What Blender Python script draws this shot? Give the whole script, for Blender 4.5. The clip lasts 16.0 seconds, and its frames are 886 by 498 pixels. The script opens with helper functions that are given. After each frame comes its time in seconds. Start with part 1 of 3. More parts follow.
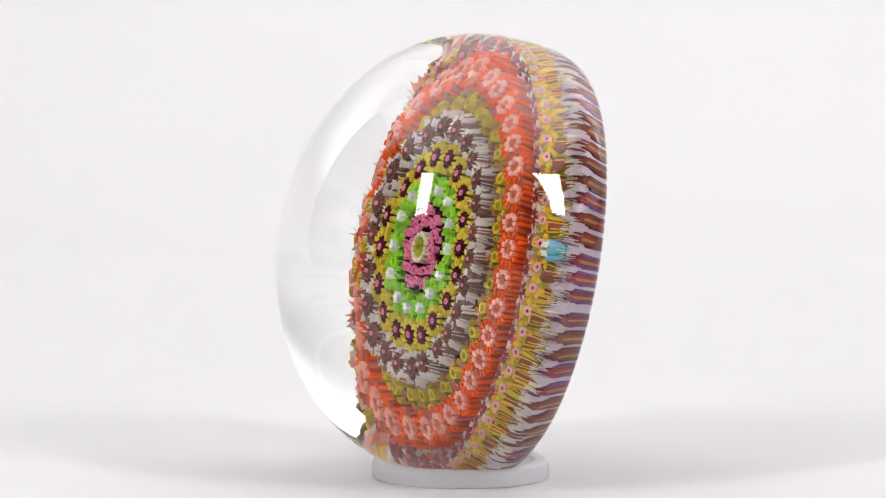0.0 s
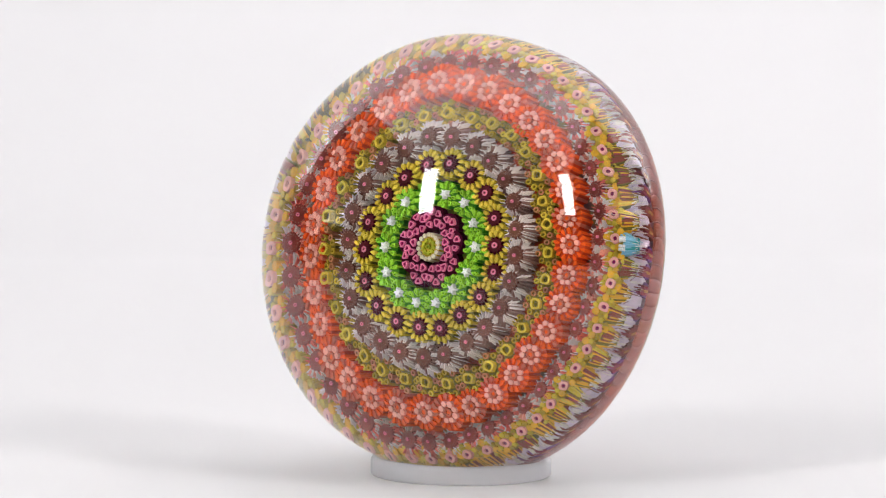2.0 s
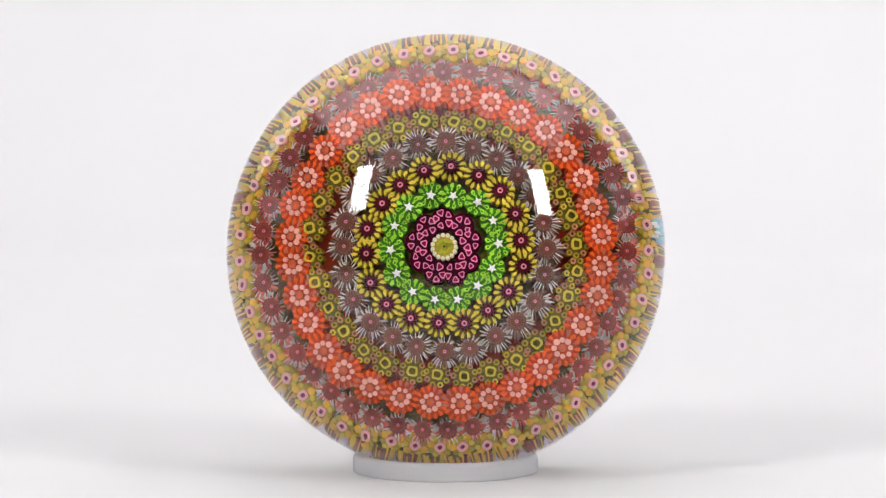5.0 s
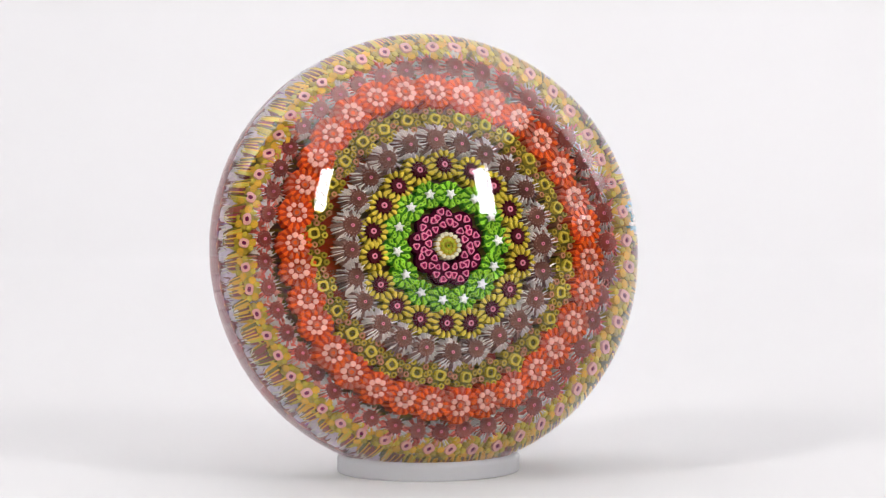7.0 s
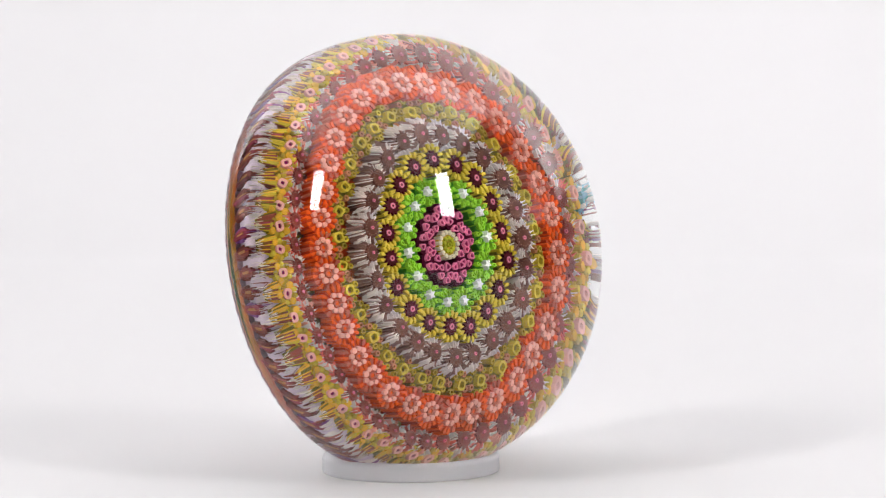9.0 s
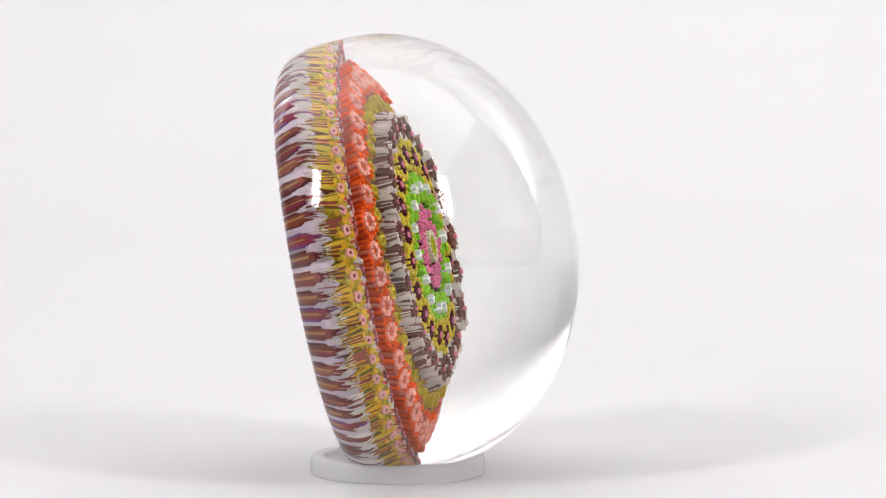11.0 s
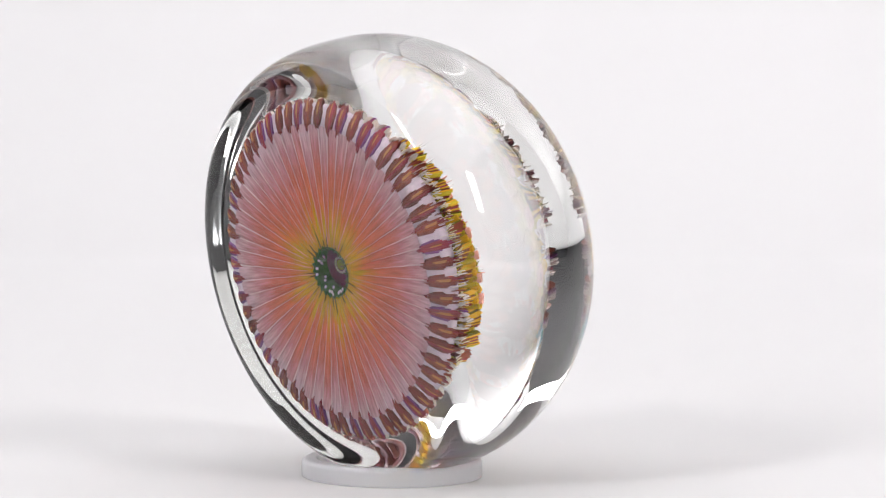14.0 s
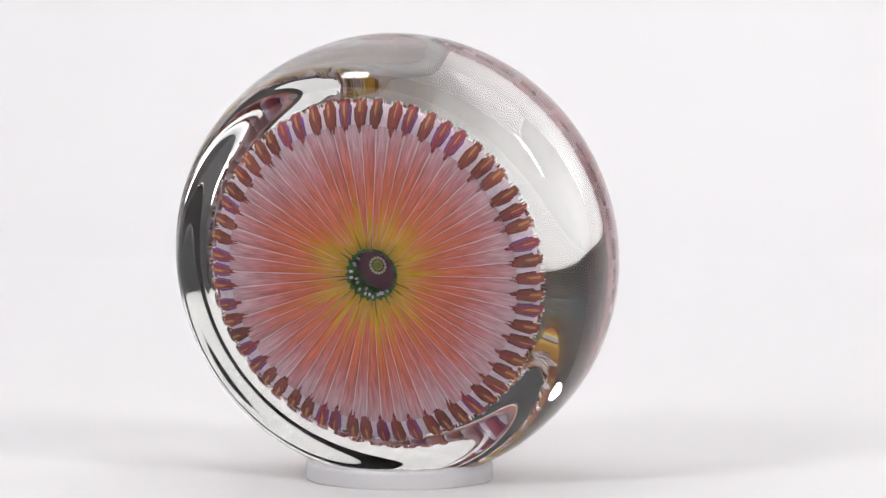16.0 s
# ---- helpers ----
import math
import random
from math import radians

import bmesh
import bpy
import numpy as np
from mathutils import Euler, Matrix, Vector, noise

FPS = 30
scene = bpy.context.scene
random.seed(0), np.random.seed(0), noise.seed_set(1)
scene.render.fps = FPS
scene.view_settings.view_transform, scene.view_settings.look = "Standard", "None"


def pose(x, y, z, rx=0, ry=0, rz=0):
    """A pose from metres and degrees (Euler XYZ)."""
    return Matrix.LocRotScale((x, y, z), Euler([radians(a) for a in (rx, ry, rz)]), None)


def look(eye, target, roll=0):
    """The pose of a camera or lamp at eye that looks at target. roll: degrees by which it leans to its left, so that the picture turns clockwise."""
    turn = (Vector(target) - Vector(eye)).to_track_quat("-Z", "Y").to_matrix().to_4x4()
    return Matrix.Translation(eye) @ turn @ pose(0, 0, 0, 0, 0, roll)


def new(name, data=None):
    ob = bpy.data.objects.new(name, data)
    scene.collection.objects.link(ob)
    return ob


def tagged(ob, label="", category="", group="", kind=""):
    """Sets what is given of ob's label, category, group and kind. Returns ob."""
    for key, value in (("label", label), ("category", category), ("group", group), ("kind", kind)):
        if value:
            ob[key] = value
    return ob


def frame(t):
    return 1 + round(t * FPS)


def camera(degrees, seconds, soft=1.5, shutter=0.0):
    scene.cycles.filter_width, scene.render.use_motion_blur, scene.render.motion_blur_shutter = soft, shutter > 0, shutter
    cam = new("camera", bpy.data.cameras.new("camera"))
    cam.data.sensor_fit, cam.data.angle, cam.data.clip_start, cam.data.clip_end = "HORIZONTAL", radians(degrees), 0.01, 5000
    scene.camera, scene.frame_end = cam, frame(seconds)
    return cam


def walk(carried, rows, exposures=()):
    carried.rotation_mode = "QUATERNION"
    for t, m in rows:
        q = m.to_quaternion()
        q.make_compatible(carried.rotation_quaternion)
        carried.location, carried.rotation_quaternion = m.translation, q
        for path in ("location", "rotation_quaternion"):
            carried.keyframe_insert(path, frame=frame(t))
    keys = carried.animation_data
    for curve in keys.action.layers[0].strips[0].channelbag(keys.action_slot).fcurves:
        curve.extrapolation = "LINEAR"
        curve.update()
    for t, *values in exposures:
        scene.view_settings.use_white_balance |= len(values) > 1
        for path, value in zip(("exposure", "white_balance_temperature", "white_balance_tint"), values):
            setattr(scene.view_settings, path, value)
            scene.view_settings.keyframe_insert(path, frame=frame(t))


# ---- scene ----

# ======== camera (stands still) ========
MM = 0.001
cam = camera(17.2, 16.0, soft=1.2)
VIEW = look((0.0, -0.507, 0.0715), (0.00286, 0.0, 0.03936))
walk(cam, [(0.0, VIEW), (16.0, VIEW)], exposures=[(0.0, 0.33), (16.0, 0.33)])

# ======== light ========
world = bpy.data.worlds.new("studio")
world.use_nodes = True
scene.world = world
world.node_tree.nodes["Background"].inputs[0].default_value = (0.9, 0.95, 1.0, 1)
world.node_tree.nodes["Background"].inputs[1].default_value = 0.02


def direction(az, el):
    """Unit vector from the table: az from the camera's side towards the right, el up."""
    a, e = radians(az), radians(el)
    return Vector((math.sin(a) * math.cos(e), -math.cos(a) * math.cos(e), math.sin(e)))


def area_lamp(name, m, w, h, watts, colour):
    data = bpy.data.lights.new(name, "AREA")
    data.shape, data.size, data.size_y, data.energy, data.color = "RECTANGLE", w, h, watts, colour
    ob = new(name, data)
    ob.matrix_world = m
    return ob


STRIPS = ((-45.5, 34.2, 10), (47.5, 32.3, -10))
STRIP_W, STRIP_H, STRIP_D, STRIP_WATTS = 0.20, 0.53, 1.6, 9.0
strip_poses = [look(direction(a, e) * STRIP_D, (0, 0, 0.038), r) for a, e, r in STRIPS]
for m in strip_poses:
    area_lamp("strip_light", m, STRIP_W, STRIP_H, STRIP_WATTS, (1.0, 0.985, 0.98))
# two unseen fill lights added at the sides of the room, turned up to the white ceiling for soft light from above
for x in (-2.0, 2.0):
    area_lamp("fill_uplight", look((x, 0.3, 0.5), (x * 0.9, 0.35, 2.5)), 0.5, 0.9, 122.0, (1.0, 0.985, 1.0))
# and a broad unseen one added overhead to lift the background, turned away to the sweep's upright back
area_lamp("backdrop_fill", look((0.25, 0.16, 1.7), (0.25, 1.0, 1.7)), 3.0, 1.2, 30.0, (1.0, 0.985, 1.0))


# ======== materials ========
def nodes(name):
    m = bpy.data.materials.new(name)
    m.use_nodes = True
    return m, m.node_tree, m.node_tree.nodes["Principled BSDF"]


def link(tree, a, b):
    tree.links.new(a, b)


def add(tree, kind, **inputs):
    n = tree.nodes.new(kind)
    for k, v in inputs.items():
        n.inputs[k.replace("_", " ")].default_value = v
    return n


def glass_rod(name, rgb, spread=0.25, grain=900.0):
    """Opaque coloured cane glass, fused into the clear glass, so with no surface gloss of its own."""
    m, t, p = nodes(name)
    p.inputs["Specular IOR Level"].default_value = 0.0
    p.inputs["Roughness"].default_value = 0.7
    co = add(t, "ShaderNodeTexCoord")
    streak = add(t, "ShaderNodeMapping")
    streak.inputs["Scale"].default_value = (1, 1, 0.18)
    no = add(t, "ShaderNodeTexNoise", Scale=grain, Detail=3.0)
    info = add(t, "ShaderNodeObjectInfo")
    geo = add(t, "ShaderNodeNewGeometry")
    link(t, co.outputs["Object"], streak.inputs[0])
    link(t, streak.outputs[0], no.inputs["Vector"])
    s = add(t, "ShaderNodeMath")
    s.operation = "ADD"
    link(t, no.outputs["Fac"], s.inputs[0])
    mu = add(t, "ShaderNodeMath")
    mu.operation = "MULTIPLY_ADD"
    mu.inputs[1].default_value, mu.inputs[2].default_value = 0.32, -0.16
    link(t, info.outputs["Random"], mu.inputs[0])
    link(t, mu.outputs[0], s.inputs[1])
    mi = add(t, "ShaderNodeMath")
    mi.operation = "MULTIPLY_ADD"
    mi.inputs[1].default_value = 0.35
    link(t, geo.outputs["Random Per Island"], mi.inputs[0])
    link(t, s.outputs[0], mi.inputs[2])
    v = add(t, "ShaderNodeMapRange")
    v.inputs[1].default_value, v.inputs[2].default_value = 0.2, 1.1
    v.inputs[3].default_value, v.inputs[4].default_value = 1.0 - spread, 1.0 + spread
    link(t, mi.outputs[0], v.inputs[0])
    hs = add(t, "ShaderNodeHueSaturation", Color=(*rgb, 1))
    link(t, v.outputs[0], hs.inputs["Value"])
    link(t, hs.outputs[0], p.inputs["Base Color"])
    return m


RED = glass_rod("orange_red_glass", (0.95, 0.135, 0.02), 0.2)
ROSE = glass_rod("salmon_pink_glass", (0.95, 0.44, 0.33), 0.15)
PINK = glass_rod("pink_glass", (0.8, 0.24, 0.34), 0.2)
PLUM = glass_rod("dark_plum_glass", (0.07, 0.004, 0.02), 0.3)
MAROON = glass_rod("maroon_glass", (0.30, 0.05, 0.075), 0.55)
RUST = glass_rod("rust_brown_glass", (0.30, 0.075, 0.045), 0.5)
VIOLET = glass_rod("violet_glass", (0.26, 0.09, 0.28), 0.5)
TAN = glass_rod("tan_glass", (0.62, 0.28, 0.11), 0.25)
BROWN = glass_rod("mauve_brown_glass", (0.16, 0.062, 0.044), 0.45)
TAUPE = glass_rod("taupe_glass", (0.36, 0.20, 0.16), 0.4)
MAUVE = glass_rod("mauve_glass", (0.42, 0.22, 0.16), 0.35)
WHITE = glass_rod("white_glass", (0.94, 0.93, 0.89), 0.06)
FRINGE = glass_rod("milky_white_glass", (0.95, 0.86, 0.80), 0.10)
LIME = glass_rod("bright_green_glass", (0.36, 0.72, 0.05), 0.3)
GREEN = glass_rod("dark_green_glass", (0.06, 0.24, 0.015), 0.3)
OLIVE = glass_rod("olive_green_glass", (0.52, 0.36, 0.04), 0.35)
DARK_OLIVE = glass_rod("dark_olive_glass", (0.18, 0.145, 0.018), 0.35)
YELLOW = glass_rod("yellow_glass", (0.76, 0.58, 0.06), 0.25)
GOLD = glass_rod("ochre_yellow_glass", (0.80, 0.45, 0.04), 0.3)
DEEP_RED = glass_rod("deep_red_glass", (0.6, 0.062, 0.018), 0.3)
DARK_MAROON = glass_rod("dark_maroon_glass", (0.10, 0.012, 0.018), 0.3)
SKY = glass_rod("light_blue_glass", (0.25, 0.55, 0.70), 0.2)
TEAL = glass_rod("teal_glass", (0.05, 0.36, 0.36), 0.25)


def radial_glass(name, stops, grain):
    """Coloured glass whose colour runs with the distance from the paperweight's axis, streaked along the radius."""
    m, t, p = nodes(name)
    p.inputs["Specular IOR Level"].default_value = 0.0
    p.inputs["Roughness"].default_value = 0.7
    co = add(t, "ShaderNodeTexCoord")
    sep = add(t, "ShaderNodeSeparateXYZ")
    link(t, co.outputs["Object"], sep.inputs[0])
    flat = add(t, "ShaderNodeCombineXYZ")
    link(t, sep.outputs[0], flat.inputs[0])
    link(t, sep.outputs[1], flat.inputs[1])
    ln = add(t, "ShaderNodeVectorMath")
    ln.operation = "LENGTH"
    link(t, flat.outputs[0], ln.inputs[0])
    no = add(t, "ShaderNodeTexNoise", Scale=grain, Detail=4.0)
    stretch = add(t, "ShaderNodeMapping")
    stretch.inputs["Scale"].default_value = (0.12, 1.0, 1.0)
    info = add(t, "ShaderNodeObjectInfo")
    shift = add(t, "ShaderNodeVectorMath")
    shift.operation = "ADD"
    link(t, co.outputs["Object"], shift.inputs[0])
    link(t, info.outputs["Random"], shift.inputs[1])
    link(t, shift.outputs[0], stretch.inputs[0])
    link(t, stretch.outputs[0], no.inputs["Vector"])
    wob = add(t, "ShaderNodeMath")
    wob.operation = "MULTIPLY_ADD"
    wob.inputs[1].default_value = 0.006
    link(t, no.outputs["Fac"], wob.inputs[0])
    link(t, ln.outputs["Value"], wob.inputs[2])
    off = add(t, "ShaderNodeMath")
    off.operation = "MULTIPLY_ADD"
    off.inputs[1].default_value = 0.004
    link(t, info.outputs["Random"], off.inputs[0])
    link(t, wob.outputs[0], off.inputs[2])
    mr = add(t, "ShaderNodeMapRange")
    mr.inputs[1].default_value, mr.inputs[2].default_value = 0.005, 0.035
    link(t, off.outputs[0], mr.inputs[0])
    ramp = add(t, "ShaderNodeValToRGB")
    els = ramp.color_ramp.elements
    while len(els) < len(stops):
        els.new(0.5)
    for e, (pos, rgb) in zip(els, stops):
        e.position, e.color = pos / 30.0, (*rgb, 1)
    link(t, mr.outputs[0], ramp.inputs[0])
    hs = add(t, "ShaderNodeHueSaturation")
    v = add(t, "ShaderNodeMapRange")
    v.inputs[1].default_value, v.inputs[2].default_value = 0.25, 0.75
    v.inputs[3].default_value, v.inputs[4].default_value = 0.75, 1.2
    link(t, no.outputs["Fac"], v.inputs[0])
    link(t, v.outputs[0], hs.inputs["Value"])
    link(t, ramp.outputs[0], hs.inputs["Color"])
    link(t, hs.outputs[0], p.inputs["Base Color"])
    return m


PETAL = radial_glass("salmon_petal_glass", [(0, (0.70, 0.48, 0.02)), (7.0, (0.74, 0.44, 0.02)), (10.5, (0.76, 0.25, 0.05)), (13, (0.74, 0.19, 0.085)),
                                            (17.5, (0.68, 0.19, 0.145)), (21.5, (0.64, 0.28, 0.31)), (26, (0.70, 0.47, 0.55))], 2600.0)
THREAD = radial_glass("pale_thread_glass", [(0, (0.66, 0.48, 0.06)), (5, (0.80, 0.46, 0.16)), (10, (0.84, 0.42, 0.34)), (18, (0.84, 0.52, 0.54)), (27, (0.84, 0.68, 0.74))], 2000.0)
BED = radial_glass("bed_glass", [(0, (0.12, 0.008, 0.04)), (1.2, (0.04, 0.12, 0.012)), (4.5, (0.16, 0.13, 0.02)), (7.5, (0.20, 0.12, 0.09)), (11, (0.16, 0.12, 0.02)),
                                 (13.5, (0.50, 0.06, 0.02)), (18.5, (0.20, 0.08, 0.08)), (21.0, (0.24, 0.18, 0.02))], 1500.0)
LILAC = glass_rod("lilac_white_glass", (0.68, 0.57, 0.65), 0.30, 1300.0)


def clear_glass(name, ior, rough, tint):
    m, t, p = nodes(name)
    t.nodes.remove(p)
    g = add(t, "ShaderNodeBsdfGlass", IOR=ior, Roughness=rough, Color=(*tint, 1))
    link(t, g.outputs[0], t.nodes["Material Output"].inputs[0])
    return m


CRYSTAL = clear_glass("clear_crystal", 1.52, 0.0, (0.995, 0.998, 0.992))


def frosted():
    m, t, p = nodes("frosted_clear_plastic")
    p.inputs["Base Color"].default_value = (0.93, 0.925, 0.95, 1)
    p.inputs["Transmission Weight"].default_value = 0.6
    p.inputs["Roughness"].default_value = 0.38
    p.inputs["IOR"].default_value = 1.42
    no = add(t, "ShaderNodeTexNoise", Scale=700.0, Detail=2.0)
    bu = add(t, "ShaderNodeBump", Strength=0.05, Distance=0.0002)
    link(t, no.outputs["Fac"], bu.inputs["Height"])
    link(t, bu.outputs[0], p.inputs["Normal"])
    return m


FROSTED = frosted()


def matte(name, rgb, rough, grain, depth, var=0.03):
    m, t, p = nodes(name)
    p.inputs["Roughness"].default_value = rough
    co = add(t, "ShaderNodeTexCoord")
    fine = add(t, "ShaderNodeTexNoise", Scale=grain, Detail=4.0)
    wide = add(t, "ShaderNodeTexNoise", Scale=3.0, Detail=2.0)
    link(t, co.outputs["Object"], fine.inputs["Vector"])
    link(t, co.outputs["Object"], wide.inputs["Vector"])
    mix = add(t, "ShaderNodeMath")
    mix.operation = "ADD"
    link(t, fine.outputs["Fac"], mix.inputs[0])
    link(t, wide.outputs["Fac"], mix.inputs[1])
    v = add(t, "ShaderNodeMapRange")
    v.inputs[1].default_value, v.inputs[2].default_value = 0.6, 1.4
    v.inputs[3].default_value, v.inputs[4].default_value = 1 - var, 1 + var
    link(t, mix.outputs[0], v.inputs[0])
    hs = add(t, "ShaderNodeHueSaturation", Color=(*rgb, 1))
    link(t, v.outputs[0], hs.inputs["Value"])
    link(t, hs.outputs[0], p.inputs["Base Color"])
    bu = add(t, "ShaderNodeBump", Strength=0.15, Distance=depth)
    link(t, fine.outputs["Fac"], bu.inputs["Height"])
    link(t, bu.outputs[0], p.inputs["Normal"])
    return m


PAPER = matte("white_backdrop_paper", (0.495, 0.490, 0.492), 0.55, 900.0, 0.00005, 0.006)
DARK_WALL = matte("dark_grey_paint", (0.045, 0.045, 0.048), 0.8, 120.0, 0.0005, 0.1)
CEILING_WHITE = matte("white_ceiling_paint", (0.80, 0.795, 0.80), 0.8, 120.0, 0.0005, 0.02)


# ======== mesh helpers ========
def part(name, bm, materials, parent=None, label=""):
    me = bpy.data.meshes.new(name)
    bm.to_mesh(me)
    bm.free()
    for m in (materials if isinstance(materials, (list, tuple)) else [materials]):
        me.materials.append(m)
    ob = new(name, me)
    ob.parent = parent
    return tagged(ob, label=label)


def lathe(profile, segments, smooth=True, oval=1.0):
    """A bmesh turned about z from (radius, height) points; a radius of 0 closes to a point."""
    bm = bmesh.new()
    rings = []
    for r, z in profile:
        if r < 1e-9:
            rings.append([bm.verts.new((0, 0, z))])
        else:
            rings.append([bm.verts.new((r * math.cos(a), oval * r * math.sin(a), z)) for a in (2 * math.pi * i / segments for i in range(segments))])
    for lo, hi in zip(rings, rings[1:]):
        for i in range(segments):
            j = (i + 1) % segments
            if len(lo) == 1:
                f = bm.faces.new((lo[0], hi[j], hi[i]))
            elif len(hi) == 1:
                f = bm.faces.new((lo[i], lo[j], hi[0]))
            else:
                f = bm.faces.new((lo[i], lo[j], hi[j], hi[i]))
            f.smooth = smooth
    bmesh.ops.recalc_face_normals(bm, faces=bm.faces)
    return bm


def slab(x0, x1, y0, y1, z0, z1):
    bm = bmesh.new()
    bmesh.ops.create_cube(bm, size=1.0)
    for v in bm.verts:
        v.co = Vector(((x0 + x1) / 2 + v.co.x * (x1 - x0), (y0 + y1) / 2 + v.co.y * (y1 - y0), (z0 + z1) / 2 + v.co.z * (z1 - z0)))
    return bm


# ======== the studio ========
def backdrop():
    """White paper sweep: a flat run, a wide bend and an upright back, 3 mm thick."""
    line = [(-0.9, 0.0)]
    y0, rad, top = 0.55, 0.45, 2.25
    line += [(y0, 0.0)]
    line += [(y0 + rad * math.sin(a), rad - rad * math.cos(a)) for a in (radians(90 * i / 24) for i in range(1, 25))]
    line += [(y0 + rad, top)]
    bm = bmesh.new()
    half = 1.9
    rows = []
    for i, (y, z) in enumerate(line):
        a, b = line[max(i - 1, 0)], line[min(i + 1, len(line) - 1)]
        d = Vector((b[0] - a[0], b[1] - a[1])).normalized()
        ny, nz = d.y * 0.003, -d.x * 0.003
        rows.append([bm.verts.new(((half if s > 0 else -1.5), y + o * ny, z + o * nz)) for o in (0, 1) for s in (-1, 1)])
    for a, b in zip(rows, rows[1:]):
        for i, j in ((0, 1), (3, 2), (2, 0), (1, 3)):
            f = bm.faces.new((a[i], a[j], b[j], b[i]))
            f.smooth = True
    for r in (rows[0], rows[-1]):
        bm.faces.new((r[0], r[1], r[3], r[2]))
    bmesh.ops.recalc_face_normals(bm, faces=bm.faces)
    tagged(part("backdrop", bm, PAPER), "seamless white paper sweep under and behind the paperweight", "backdrop", kind="structure")


def room():
    # unseen box added round the set: dark for the glass, white ceiling as reflector
    w, d0, d1, h, z = 2.4, -2.6, 1.6, 2.6, -0.006
    for name, box in (("wall_west", (-w - 0.1, -w, d0, d1, z, h)), ("wall_east", (w, w + 0.1, d0, d1, z, h)),
                      ("wall_south", (-w - 0.1, w + 0.1, d0 - 0.1, d0, z, h)), ("wall_north", (-w - 0.1, w + 0.1, d1, d1 + 0.1, z, h))):
        tagged(part(name, slab(*box), DARK_WALL), "plain dark grey wall, unseen, added to keep the glass reflections dark", "wall", kind="structure")
    tagged(part("ceiling", slab(-w - 0.1, w + 0.1, d0 - 0.1, d1 + 0.1, h, h + 0.1), CEILING_WHITE), "plain white ceiling, unseen, added to bounce the fill lights down", "ceiling", kind="structure")
    tagged(part("floor", slab(-w - 0.1, w + 0.1, d0 - 0.1, d1 + 0.1, z - 0.1, z), DARK_WALL), "plain dark grey floor under the sweep, unseen, added to close the room", "floor", kind="structure")


backdrop()
room()


# ======== the glass paperweight ========
TURN, START = 14.76, -76.2          # degrees a second; heading of the dome at the start (0: towards the camera)
LEAN = 79.3                          # the dome's axis rises a little above the level
EQUATOR, RADIUS, DOME = 16.2, 38.42, 31.5
HUB, HUB_ANGLE, HUB_Z = 6.2, -16.5, 38.52


def dome_profile():
    """Flat base, a wide round shoulder up to the equator, and the dome."""
    base, flat, bend = 1.3, 30.0, 2.92
    pts = [(0.0, base)] + [(flat * i / 14, base) for i in range(1, 15)]
    for i in range(1, 61):
        # even steps along the shoulder's turn
        a = radians(90 * i / 60)
        c, d = math.sin(a) ** (2 / bend), math.cos(a) ** (2 / bend) if i < 60 else 0.0
        pts.append((flat + (RADIUS - flat) * c, EQUATOR - (EQUATOR - base) * d))
    for i in range(1, 81):
        a = radians(90 * i / 80)
        pts.append((RADIUS * math.cos(a) if i < 80 else 0.0, EQUATOR + DOME * math.sin(a)))
    return [(r * MM, z * MM) for r, z in pts]


paperweight = tagged(new("paperweight"), "domed clear glass paperweight on its side with concentric multicoloured flower canes", "paperweight")
part("glass_body", lathe(dome_profile(), 224), CRYSTAL, paperweight, "clear polished glass dome with a flat base")

# bed in which the canes are set
BED_LINE = [(0, 17.3), (5, 17.3), (10.5, 16.2), (14, 14.8), (17.6, 13.4), (20.8, 12.2), (23.2, 10.4), (25.0, 9.2), (25.2, 7.6), (24.0, 5.0), (5.4, 5.0), (5.0, 12.0), (0, 12.0)]
part("cushion_bed", lathe([(r * MM, z * MM) for r, z in BED_LINE], 96), BED, paperweight, "dark streaked glass bed between the canes")
BAND_LINE = [(25.0, 9.89), (26.0, 9.62), (27.0, 9.10), (27.8, 8.8), (28.5, 8.2), (29.0, 7.5), (29.2, 6.8), (29.0, 6.2), (28.5, 5.58), (27.6, 4.96), (26.5, 4.34), (25.3, 3.90), (24.4, 3.85), (24.0, 7.42), (25.0, 9.89)]
part("side_band", lathe([(r * MM, z * MM) for r, z in BAND_LINE], 160), LILAC, paperweight, "lilac white glass band round the cushion")


# ---- canes: local z is the cane's axis, the tip at z = 0; sizes in mm ----
def polygon(n, r, turn=0.0, r2=None):
    return [((r if (r2 is None or i % 2 == 0) else r2) * math.cos(turn + 2 * math.pi * i / n), (r if (r2 is None or i % 2 == 0) else r2) * math.sin(turn + 2 * math.pi * i / n)) for i in range(n)]


def prism(bm, pts, cx, cy, z0, z1, mat, flare=1.0, dome=0.0):
    lo = [bm.verts.new(((cx + x) * flare * MM, (cy + y) * flare * MM, z0 * MM)) for x, y in pts]
    hi = [bm.verts.new(((cx + x) * MM, (cy + y) * MM, z1 * MM)) for x, y in pts]
    n = len(pts)
    for i in range(n):
        f = bm.faces.new((lo[i], lo[(i + 1) % n], hi[(i + 1) % n], hi[i]))
        f.material_index = mat
    if dome:
        c = bm.verts.new((cx * MM, cy * MM, (z1 + dome) * MM))
        for i in range(n):
            bm.faces.new((hi[i], hi[(i + 1) % n], c)).material_index = mat
    else:
        bm.faces.new(hi).material_index = mat


